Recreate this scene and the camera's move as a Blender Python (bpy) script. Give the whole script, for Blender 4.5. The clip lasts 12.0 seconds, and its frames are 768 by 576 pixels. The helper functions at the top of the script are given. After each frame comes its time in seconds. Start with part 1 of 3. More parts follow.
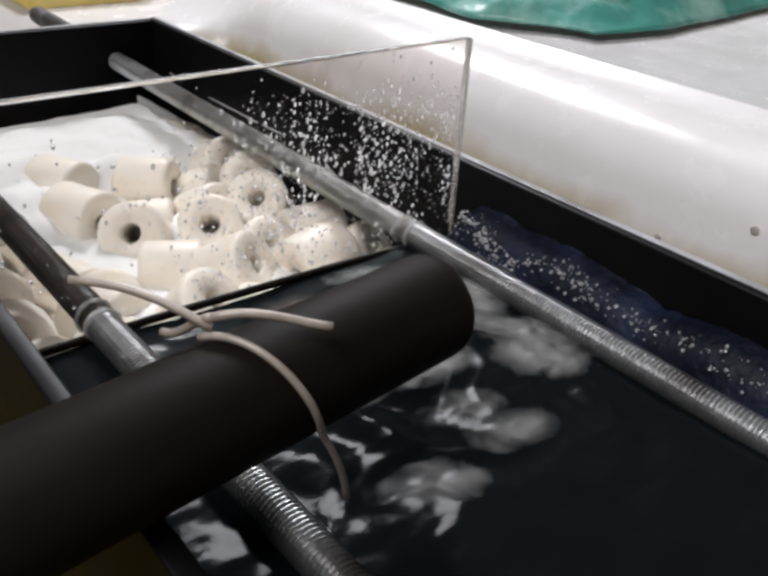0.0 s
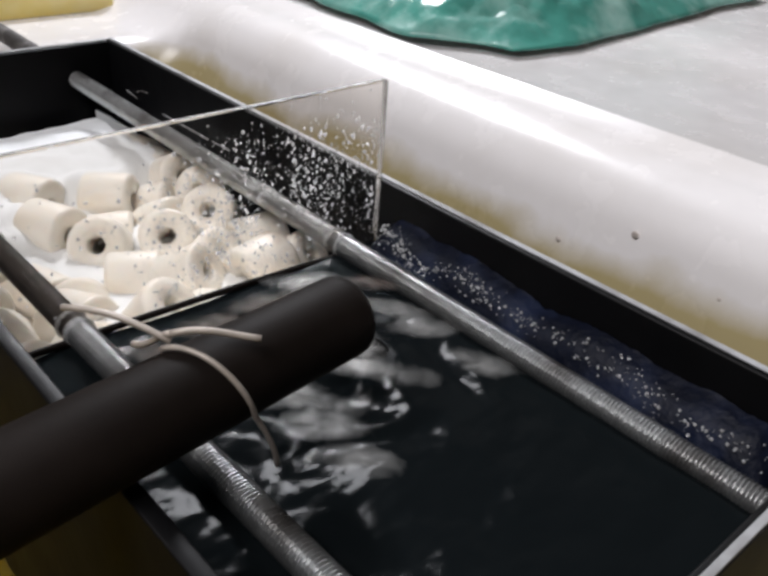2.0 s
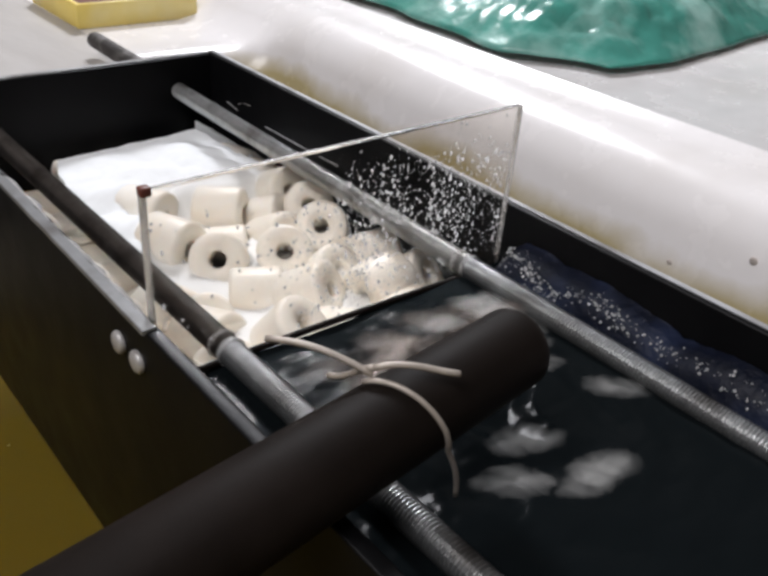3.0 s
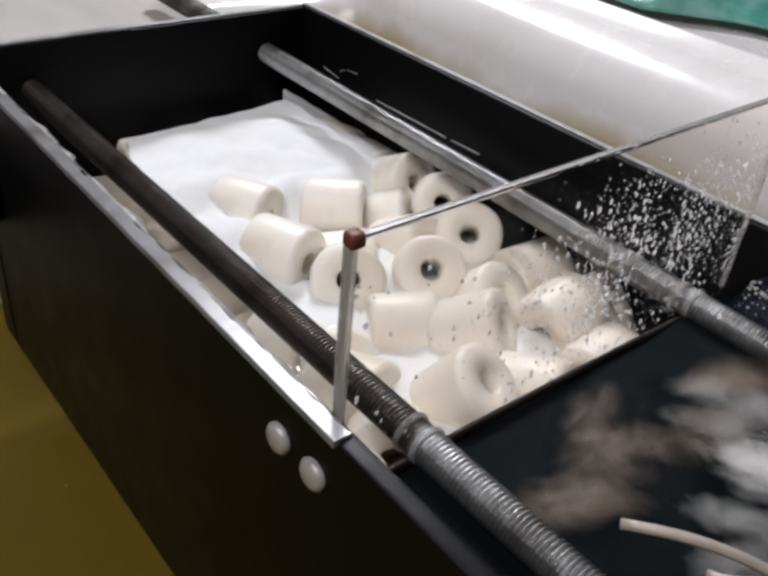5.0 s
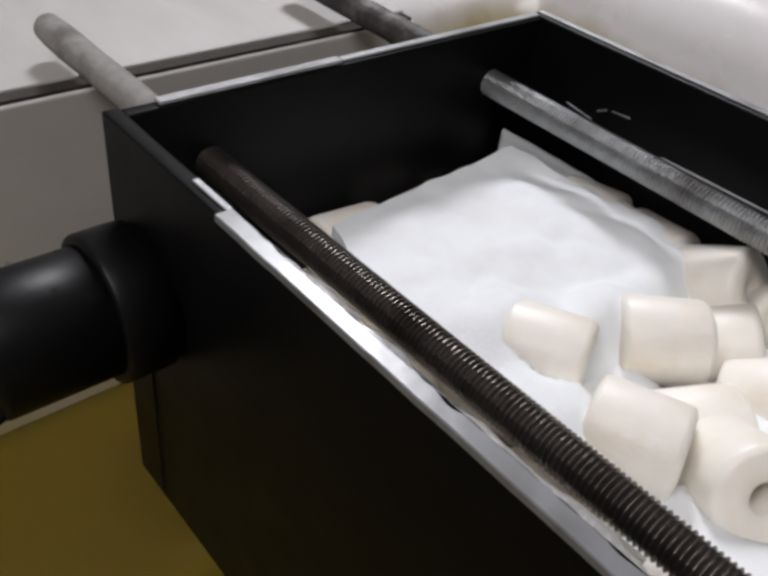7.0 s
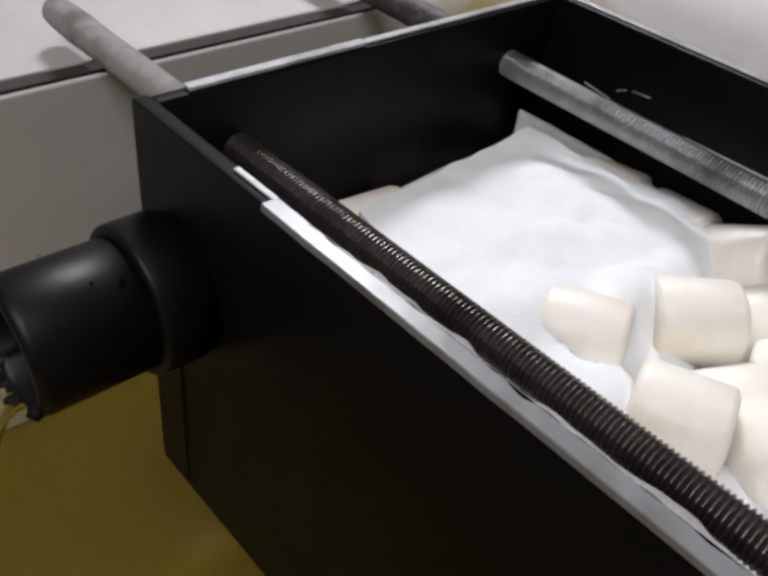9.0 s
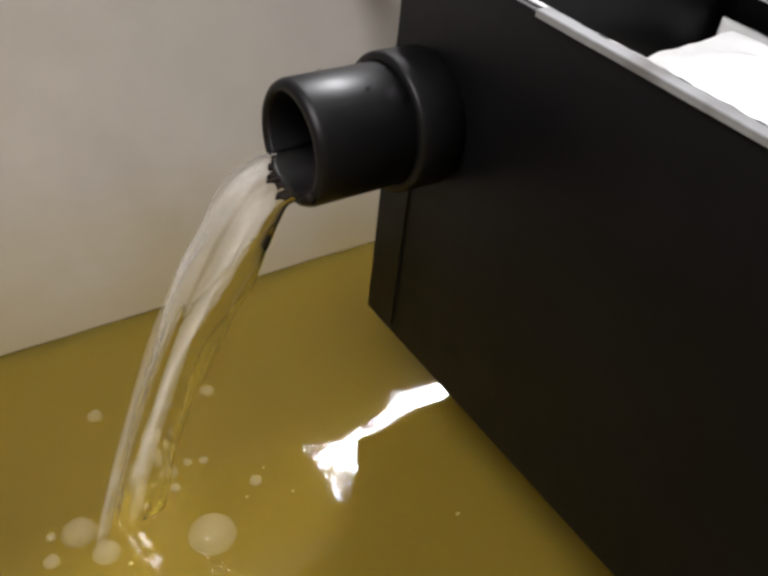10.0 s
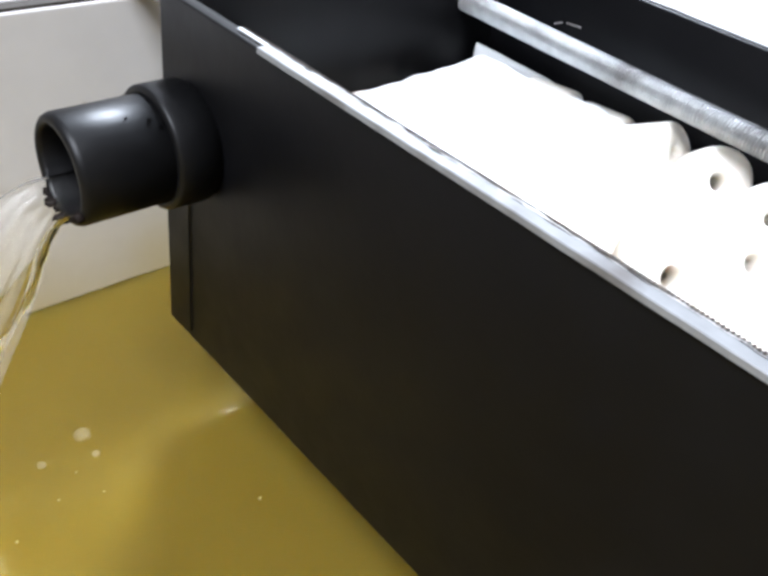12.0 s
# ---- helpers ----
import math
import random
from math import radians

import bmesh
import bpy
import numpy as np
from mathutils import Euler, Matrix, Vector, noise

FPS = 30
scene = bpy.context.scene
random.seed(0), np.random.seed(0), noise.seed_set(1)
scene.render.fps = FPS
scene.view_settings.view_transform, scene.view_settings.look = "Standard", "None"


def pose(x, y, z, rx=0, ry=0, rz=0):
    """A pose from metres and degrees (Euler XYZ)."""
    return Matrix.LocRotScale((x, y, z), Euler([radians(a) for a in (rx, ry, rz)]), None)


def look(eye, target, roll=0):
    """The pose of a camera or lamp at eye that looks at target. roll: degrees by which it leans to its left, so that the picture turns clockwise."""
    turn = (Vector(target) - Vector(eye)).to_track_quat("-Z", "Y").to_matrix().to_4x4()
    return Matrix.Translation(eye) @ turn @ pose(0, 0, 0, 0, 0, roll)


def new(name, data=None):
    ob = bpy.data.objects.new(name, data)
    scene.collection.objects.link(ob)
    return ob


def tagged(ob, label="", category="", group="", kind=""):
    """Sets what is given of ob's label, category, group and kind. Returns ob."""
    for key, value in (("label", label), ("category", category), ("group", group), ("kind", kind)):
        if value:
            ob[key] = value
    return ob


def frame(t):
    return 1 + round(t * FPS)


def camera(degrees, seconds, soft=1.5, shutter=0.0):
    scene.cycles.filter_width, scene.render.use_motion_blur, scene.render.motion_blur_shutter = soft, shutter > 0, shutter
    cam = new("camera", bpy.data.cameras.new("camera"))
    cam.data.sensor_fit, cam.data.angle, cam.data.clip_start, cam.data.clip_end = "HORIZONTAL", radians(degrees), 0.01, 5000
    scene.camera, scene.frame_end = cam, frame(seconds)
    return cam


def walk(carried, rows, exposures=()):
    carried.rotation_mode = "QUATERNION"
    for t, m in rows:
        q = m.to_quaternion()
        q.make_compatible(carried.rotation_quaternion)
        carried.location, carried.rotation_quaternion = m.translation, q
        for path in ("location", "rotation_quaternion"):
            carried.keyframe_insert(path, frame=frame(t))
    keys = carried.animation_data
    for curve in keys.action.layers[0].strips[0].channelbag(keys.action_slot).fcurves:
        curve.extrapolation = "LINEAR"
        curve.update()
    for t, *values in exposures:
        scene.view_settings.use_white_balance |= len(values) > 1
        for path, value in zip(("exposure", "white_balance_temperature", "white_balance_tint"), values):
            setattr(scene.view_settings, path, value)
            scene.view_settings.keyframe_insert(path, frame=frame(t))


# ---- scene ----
cam = camera(49.8, 12.0, soft=3.3)
PATH = [
    (0, (-0.029, -0.369, 0.085), (1.109, 0.949, -0.898), 3.8),
    (0.5, (-0.02, -0.376, 0.086), (1.072, 0.957, -0.93), 3.2),
    (1, (-0.018, -0.385, 0.091), (1.115, 0.885, -0.959), 3.9),
    (1.5, (-0.036, -0.4, 0.109), (1.135, 0.864, -0.906), 4.6),
    (2, (-0.044, -0.399, 0.113), (1.154, 0.836, -0.907), 4.5),
    (2.5, (-0.062, -0.404, 0.117), (1.125, 0.841, -0.903), 5.1),
    (3, (-0.069, -0.375, 0.118), (1.083, 0.898, -0.907), 4.8),
    (3.2, (-0.067, -0.359, 0.118), (1.026, 0.952, -0.925), 3.3),
    (4.8, (-0.066, -0.294, 0.098), (1.027, 0.957, -1.016), 4.5),
    (5, (-0.062, -0.289, 0.098), (1.05, 0.939, -1.023), 5.9),
    (5.5, (-0.064, -0.254, 0.098), (0.991, 1.011, -1.036), 4.7),
    (6, (-0.06, -0.194, 0.101), (1.017, 0.949, -1.137), 7.4),
    (6.5, (-0.062, -0.156, 0.086), (1.064, 0.948, -1.144), 7.9),
    (7, (-0.063, -0.154, 0.083), (1.047, 0.969, -1.145), 7.5),
    (7.2, (-0.066, -0.152, 0.084), (1.039, 0.953, -1.164), 7.5),
    (8.8, (-0.062, -0.15, 0.085), (1.024, 0.928, -1.204), 7.0),
    (9, (-0.071, -0.144, 0.082), (1.061, 0.917, -1.18), 7.9),
    (9.2, (-0.08, -0.152, 0.078), (1.036, 0.976, -1.139), 7.0),
    (9.5, (-0.097, -0.156, 0.077), (0.912, 1.042, -1.167), 4.5),
    (10, (-0.119, -0.162, 0.059), (0.827, 1.064, -1.206), 7.1),
    (10.5, (-0.12, -0.167, 0.06), (0.819, 1.057, -1.213), 7.0),
    (11, (-0.119, -0.164, 0.059), (0.834, 1.036, -1.226), 7.6),
    (11.5, (-0.114, -0.168, 0.062), (0.89, 1.021, -1.193), 8.2),
    (11.8, (-0.103, -0.193, 0.077), (0.966, 0.991, -1.131), 7.6),
    (12, (-0.108, -0.2, 0.076), (1.053, 0.896, -1.129), 9.1),
]
walk(cam, [(t, look(eye, target, roll)) for t, eye, target, roll in PATH],
     exposures=[(0, -0.08, 6400, 12), (3.2, -0.08, 6400, 12), (4.8, -0.25, 6400, 13), (6.5, -0.40, 6400, 13), (9.0, -0.25, 6400, 12), (9.5, -0.02, 6500, 11), (10.0, 0.95, 6550, 12), (10.4, 1.55, 6250, 10), (11.6, 1.7, 5900, 9), (12.0, 1.65, 5750, 9)])

# ---- world and light ----
world = bpy.data.worlds.new("world")
scene.world = world
world.use_nodes = True
world.node_tree.nodes["Background"].inputs[0].default_value = (0.75, 0.85, 1.0, 1)
world.node_tree.nodes["Background"].inputs[1].default_value = 0.4


def area(name, eye, target, sx, sy, power, colour):
    data = bpy.data.lights.new(name, "AREA")
    data.shape, data.size, data.size_y, data.energy, data.color = "RECTANGLE", sx, sy, power, colour
    ob = new(name, data)
    ob.matrix_world = look(eye, target)
    return ob


area("window_light", (1.00, 1.17, 1.50), (0.1, -0.1, 0.0), 0.44, 0.38, 43, (0.96, 0.97, 1.0))
area("ceiling_lamp_light", (-0.95, -0.45, 1.58), (0.10, -0.15, 0.0), 0.9, 0.8, 27, (1.0, 0.972, 0.97))

# ---- numbers of the place (metres; the box's far near-side top corner is the origin) ----
W, LB, HB, T = 0.140, 0.370, 0.113, 0.004       # trough width, length, depth, wall
ROD_N, ROD_F, ROD_Z, ROD_R = 0.0232, 0.1180, -0.0168, 0.0040
DIV_Y, DIV_TOP = -0.207, 0.0348
FEED_Z = -0.0225                                  # water in the feed chamber
POND_Z = -0.1450                                  # water in the basin
LEDGE_Y, LEDGE_Z = 0.0635, -0.0250
SIDE_X, SIDE_Z = 0.235, -0.002


# ---- materials ----
def material(name, base, rough=0.5, metal=0.0, grain=0.0, scale=200.0, stain=None, stain_scale=18.0, stain_amount=0.5,
             bump=0.0, bump_scale=400.0, ior=1.5, transmission=0.0, coat=0.0, alpha=1.0, sss=0.0, rough_var=0.0, stretch=(1, 1, 1)):
    m = bpy.data.materials.new(name)
    m.use_nodes = True
    n, l = m.node_tree.nodes, m.node_tree.links
    p = n["Principled BSDF"]
    p.inputs["Base Color"].default_value = (*base, 1)
    p.inputs["Roughness"].default_value = rough
    p.inputs["Metallic"].default_value = metal
    p.inputs["IOR"].default_value = ior
    p.inputs["Transmission Weight"].default_value = transmission
    p.inputs["Coat Weight"].default_value = coat
    p.inputs["Alpha"].default_value = alpha
    if sss:
        p.inputs["Subsurface Weight"].default_value = sss
        p.inputs["Subsurface Radius"].default_value = (0.004, 0.0035, 0.003)
        p.inputs["Subsurface Scale"].default_value = 1.0
    co = n.new("ShaderNodeTexCoord")
    mp = n.new("ShaderNodeMapping")
    mp.inputs["Scale"].default_value = stretch
    l.new(co.outputs["Object"], mp.inputs["Vector"])
    colour = None
    if grain or stain:
        a = n.new("ShaderNodeTexNoise")
        a.inputs["Scale"].default_value, a.inputs["Detail"].default_value = scale, 6
        l.new(mp.outputs[0], a.inputs["Vector"])
        mix = n.new("ShaderNodeMix")
        mix.data_type, mix.blend_type = "RGBA", "MIX"
        mix.inputs[6].default_value = (*[c * (1 - grain) for c in base], 1)
        mix.inputs[7].default_value = (*[min(1, c * (1 + grain)) for c in base], 1)
        l.new(a.outputs[0], mix.inputs[0])
        colour = mix.outputs[2]
    if stain:
        b = n.new("ShaderNodeTexNoise")
        b.inputs["Scale"].default_value, b.inputs["Detail"].default_value = stain_scale, 5
        l.new(mp.outputs[0], b.inputs["Vector"])
        r = n.new("ShaderNodeMapRange")
        r.inputs[1].default_value, r.inputs[2].default_value, r.inputs[4].default_value = 0.48, 0.72, stain_amount
        l.new(b.outputs[0], r.inputs[0])
        mix2 = n.new("ShaderNodeMix")
        mix2.data_type = "RGBA"
        mix2.inputs[7].default_value = (*stain, 1)
        l.new(r.outputs[0], mix2.inputs[0])
        l.new(colour, mix2.inputs[6])
        colour = mix2.outputs[2]
    if colour:
        l.new(colour, p.inputs["Base Color"])
    if rough_var:
        c = n.new("ShaderNodeTexNoise")
        c.inputs["Scale"].default_value, c.inputs["Detail"].default_value = 60, 4
        l.new(mp.outputs[0], c.inputs["Vector"])
        r = n.new("ShaderNodeMapRange")
        r.inputs[3].default_value, r.inputs[4].default_value = max(0.02, rough - rough_var), rough + rough_var
        l.new(c.outputs[0], r.inputs[0])
        l.new(r.outputs[0], p.inputs["Roughness"])
    if bump:
        d = n.new("ShaderNodeTexNoise")
        d.inputs["Scale"].default_value, d.inputs["Detail"].default_value = bump_scale, 5
        l.new(mp.outputs[0], d.inputs["Vector"])
        bp = n.new("ShaderNodeBump")
        bp.inputs["Strength"].default_value, bp.inputs["Distance"].default_value = bump, 0.001
        l.new(d.outputs[0], bp.inputs["Height"])
        l.new(bp.outputs[0], p.inputs["Normal"])
    return m


M_BOX = material("black_plastic", (0.0024, 0.0024, 0.0029), 0.46, grain=0.35, scale=90, ior=1.26, stain=(0.0052, 0.0051, 0.0051), stain_scale=14,
                 stain_amount=0.5, bump=0.06, bump_scale=260, rough_var=0.1)
M_PIPE = material("black_pvc", (0.0085, 0.0060, 0.0048), 0.60, grain=0.3, scale=120, ior=1.20, stain=(0.018, 0.013, 0.011), stain_scale=30, stain_amount=0.4,
                  bump=0.08, bump_scale=300, rough_var=0.1)
M_STEEL = material("zinc_steel", (0.44, 0.45, 0.45), 0.36, metal=0.9, grain=0.25, scale=300, stain=(0.10, 0.085, 0.075), stain_scale=45, stain_amount=0.75,
                   bump=0.15, bump_scale=700, rough_var=0.12)
M_DARKSTEEL = material("oiled_steel", (0.13, 0.115, 0.105), 0.34, metal=0.85, grain=0.3, scale=300, stain=(0.035, 0.028, 0.024), stain_scale=45, stain_amount=0.85, bump=0.15, bump_scale=700, rough_var=0.1)
M_RIM = material("cut_plastic_edge", (0.40, 0.41, 0.42), 0.33, grain=0.3, scale=160, stain=(0.06, 0.045, 0.035), stain_scale=34, stain_amount=0.8, bump=0.25, bump_scale=500)
M_STRIP = material("worn_pale_strip", (0.20, 0.205, 0.21), 0.28, grain=0.3, scale=160, stain=(0.05, 0.038, 0.03), stain_scale=45, stain_amount=0.9, bump=0.06, bump_scale=300)
M_DUSTY = material("dusty_rod_end", (0.26, 0.25, 0.235), 0.8, grain=0.3, scale=260, stain=(0.07, 0.06, 0.05), stain_scale=70, stain_amount=0.7, bump=0.4, bump_scale=600)
M_RUST = material("dark_rod_end", (0.06, 0.055, 0.052), 0.6, metal=0.4, grain=0.4, scale=260, stain=(0.22, 0.21, 0.2), stain_scale=120, stain_amount=0.7, bump=0.5, bump_scale=600)
M_ACRYL = material("clear_acrylic", (0.87, 0.84, 0.805), 0.03, ior=1.2, transmission=1.0)
M_EDGE = material("acrylic_edge", (0.66, 0.66, 0.65), 0.25, transmission=0.6, grain=0.1, scale=300, alpha=0.6)
M_DROP = material("water_drop", (0.95, 0.96, 0.97), 0.06, ior=1.33, transmission=0.72)
M_CLEAR = material("clear_water", (0.93, 0.90, 0.85), 0.03, ior=1.15, transmission=1.0, bump=0.3, bump_scale=90)
M_CERAMIC = material("cream_ceramic", (0.90, 0.86, 0.785), 0.42, grain=0.06, scale=140, stain=(0.62, 0.50, 0.34), stain_scale=55, stain_amount=0.4,
                     bump=0.12, bump_scale=900, sss=0.3)
M_FLOSS = material("white_floss", (0.83, 0.85, 0.86), 0.95, grain=0.05, scale=260, stain=(0.70, 0.70, 0.66), stain_scale=30, stain_amount=0.2, bump=0.15, bump_scale=1300)
M_WATER = material("dark_feed_water", (0.0050, 0.0066, 0.0074), 0.12, ior=1.085, bump=0.25, bump_scale=90)
# Aerated foam, with the water's bright smears put into its pale colour.
M_FOAM = material("grey_foam_sheen", (0.56, 0.56, 0.54), 0.35, ior=1.33)


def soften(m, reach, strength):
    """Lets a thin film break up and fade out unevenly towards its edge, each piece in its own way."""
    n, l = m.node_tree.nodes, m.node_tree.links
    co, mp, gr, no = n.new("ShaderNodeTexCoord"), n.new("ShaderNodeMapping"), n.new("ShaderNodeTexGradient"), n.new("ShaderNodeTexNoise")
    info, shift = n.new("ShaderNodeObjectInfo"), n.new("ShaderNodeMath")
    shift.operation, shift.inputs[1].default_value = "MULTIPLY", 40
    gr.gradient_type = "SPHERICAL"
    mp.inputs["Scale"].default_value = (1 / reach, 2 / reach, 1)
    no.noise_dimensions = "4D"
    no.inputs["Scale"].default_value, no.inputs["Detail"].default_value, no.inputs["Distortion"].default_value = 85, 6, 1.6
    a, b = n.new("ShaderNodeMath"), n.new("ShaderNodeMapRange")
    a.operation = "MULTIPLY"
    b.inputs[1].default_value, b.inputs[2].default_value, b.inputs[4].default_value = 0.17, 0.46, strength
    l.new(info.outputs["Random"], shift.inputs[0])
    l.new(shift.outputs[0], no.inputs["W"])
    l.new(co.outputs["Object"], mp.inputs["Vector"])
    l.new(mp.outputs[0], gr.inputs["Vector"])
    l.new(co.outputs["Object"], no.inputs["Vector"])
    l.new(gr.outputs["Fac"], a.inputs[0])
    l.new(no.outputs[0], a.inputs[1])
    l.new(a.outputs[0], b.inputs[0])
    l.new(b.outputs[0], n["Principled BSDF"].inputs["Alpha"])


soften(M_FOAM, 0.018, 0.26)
M_FROTH = material("tan_froth", (0.27, 0.205, 0.165), 0.4, ior=1.33, grain=0.3, scale=160)
soften(M_FROTH, 0.018, 0.17)
M_POND = material("yellow_water", (0.158, 0.109, 0.0140), 0.045, ior=1.33, grain=0.2, scale=9, bump=0.16, bump_scale=75, sss=1.0)
M_POND.node_tree.nodes["Principled BSDF"].inputs["Subsurface Radius"].default_value = (0.06, 0.05, 0.02)
M_TUB = material("white_basin_wall", (0.82, 0.80, 0.795), 0.26, grain=0.04, scale=60, stain=(0.55, 0.50, 0.44), stain_scale=14, stain_amount=0.25, bump=0.03, bump_scale=200, rough_var=0.08)


def waterline(m, low, high, colour, uneven):
    """Yellow-brown with uneven upper edge: water stain on the basin, painted bounce on tile."""
    n, l = m.node_tree.nodes, m.node_tree.links
    p = n["Principled BSDF"]
    old = p.inputs["Base Color"].links[0].from_socket
    co, sep, no = n.new("ShaderNodeTexCoord"), n.new("ShaderNodeSeparateXYZ"), n.new("ShaderNodeTexNoise")
    no.inputs["Scale"].default_value, no.inputs["Detail"].default_value = 22, 5
    ad, mr, mix = n.new("ShaderNodeMath"), n.new("ShaderNodeMapRange"), n.new("ShaderNodeMix")
    ad.operation = "MULTIPLY_ADD"
    ad.inputs[1].default_value = uneven
    mix.data_type = "RGBA"
    mix.inputs[7].default_value = (*colour, 1)
    mr.inputs[1].default_value, mr.inputs[2].default_value, mr.inputs[3].default_value, mr.inputs[4].default_value = low, high, 0.9, 0.0
    l.new(co.outputs["Object"], sep.inputs[0])
    l.new(co.outputs["Object"], no.inputs["Vector"])
    l.new(no.outputs[0], ad.inputs[0])
    l.new(sep.outputs[2], ad.inputs[2])
    l.new(ad.outputs[0], mr.inputs[0])
    l.new(mr.outputs[0], mix.inputs[0])
    l.new(old, mix.inputs[6])
    l.new(mix.outputs[2], p.inputs["Base Color"])


waterline(M_TUB, -0.024, -0.0105, (0.42, 0.34, 0.14), 0.030)
M_TILE = material("grey_tile", (0.69, 0.67, 0.645), 0.34, grain=0.06, scale=70, stain=(0.46, 0.44, 0.41), stain_scale=16, stain_amount=0.4, bump=0.05, bump_scale=240, rough_var=0.1)
# Yellow bounced off the basin water, painted into the tile's lower part.
waterline(M_TILE, -0.125, -0.055, (0.50, 0.42, 0.22), 0.06)
M_GROUT = material("dark_grout", (0.035, 0.029, 0.023), 0.9, grain=0.4, scale=300, bump=0.4, bump_scale=500)
M_LEDGE = material("rough_grey_tile", (0.45, 0.43, 0.41), 0.5, grain=0.12, scale=90, stain=(0.33, 0.31, 0.29), stain_scale=22, stain_amount=0.6, bump=0.25, bump_scale=160, rough_var=0.1, stretch=(1, 0.35, 1))
M_CEIL = material("grey_ceiling", (0.22, 0.215, 0.21), 0.8, grain=0.05, scale=6)
M_WETPIPE = material("wet_black_pvc", (0.0045, 0.0045, 0.0048), 0.42, grain=0.3, scale=120, ior=1.30, bump=0.06, bump_scale=300, rough_var=0.1)
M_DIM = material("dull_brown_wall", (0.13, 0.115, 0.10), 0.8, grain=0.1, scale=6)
M_GREEN = material("green_plastic_net", (0.060, 0.27, 0.22), 0.26, grain=0.5, scale=60, stain=(0.42, 0.66, 0.60), stain_scale=20, stain_amount=0.9, bump=0.8, bump_scale=110)
M_YELLOW = material("yellow_plastic", (0.80, 0.62, 0.16), 0.4, grain=0.15, scale=60, stain=(0.85, 0.78, 0.5), stain_scale=20, stain_amount=0.5)
M_SPECK = material("brown_dirt", (0.60, 0.54, 0.50), 0.8, grain=0.3, scale=400)
M_WIRE = material("grey_tie_wire", (0.44, 0.39, 0.34), 0.45, metal=0.2, grain=0.3, scale=400)
M_SPONGE = material("blue_black_sponge", (0.003, 0.0048, 0.013), 0.5, grain=0.6, scale=200, ior=1.3, stain=(0.016, 0.026, 0.066), stain_scale=40, stain_amount=0.8, bump=0.5, bump_scale=500)
M_STREAM = material("falling_water", (0.97, 0.965, 0.94), 0.04, ior=1.18, transmission=1.0, bump=0.5, bump_scale=160, stretch=(1, 1, 0.2))
M_STREAK = material("aerated_water", (0.86, 0.85, 0.80), 0.15, ior=1.33, bump=0.6, bump_scale=200, stretch=(1, 1, 0.2), alpha=0.06)
M_BUBBLE = material("bubble_film", (0.80, 0.74, 0.52), 0.05, ior=1.5, alpha=0.065)
M_FLECK = material("pale_fleck", (0.36, 0.28, 0.09), 0.5, grain=0.3, scale=600)
M_BOLT = material("bright_bolt", (0.50, 0.49, 0.48), 0.5, metal=0.4, grain=0.2, scale=300, stain=(0.12, 0.08, 0.05), stain_scale=260, stain_amount=0.9)
M_SEAL = material("grey_sealant", (0.34, 0.33, 0.32), 0.4, grain=0.2, scale=200, bump=0.5, bump_scale=500)
M_BROWN = material("brown_tip", (0.13, 0.035, 0.022), 0.5, grain=0.3, scale=300)


# ---- mesh helpers ----
def mesh_of(name, bm, mat, smooth=True):
    me = bpy.data.meshes.new(name)
    bm.normal_update()
    bm.to_mesh(me)
    bm.free()
    for p in me.polygons:
        p.use_smooth = smooth
    me.materials.append(mat)
    return me


def part(name, bm, mat, parent=None, label="", smooth=True):
    ob = new(name, mesh_of(name, bm, mat, smooth))
    ob.parent = parent
    if label:
        ob["label"] = label
    return ob


def thing(name, at=(0, 0, 0)):
    e = new(name)
    e.location = at
    e.empty_display_size = 0.02
    return e


def block(bm, lo, hi, bevel=0.0):
    """An axis-aligned block with rounded edges."""
    r = bmesh.ops.create_cube(bm, size=1)
    vs = r["verts"]
    for v in vs:
        v.co = Vector([lo[i] + (v.co[i] + 0.5) * (hi[i] - lo[i]) for i in range(3)])
    if bevel:
        es = list({e for v in vs for e in v.link_edges})
        bmesh.ops.bevel(bm, geom=es, offset=bevel, segments=2, affect="EDGES", profile=0.5)
    return bm


def lathe(bm, profile, m=Matrix(), seg=24, closed=False):
    """Turns rows of (along, radius) about the z axis, then moves them by m."""
    rows = []
    for a, r in profile:
        rows.append([bm.verts.new(m @ Vector((r * math.cos(2 * math.pi * k / seg), r * math.sin(2 * math.pi * k / seg), a))) for k in range(seg)])
    pairs = list(zip(rows, rows[1:]))
    if closed:
        pairs.append((rows[-1], rows[0]))
    for p, q in pairs:
        for k in range(seg):
            bm.faces.new((p[k], p[(k + 1) % seg], q[(k + 1) % seg], q[k]))
    if not closed:
        for row, flip in ((rows[0], True), (rows[-1], False)):
            bm.faces.new(row[::-1] if flip else row)
    return bm


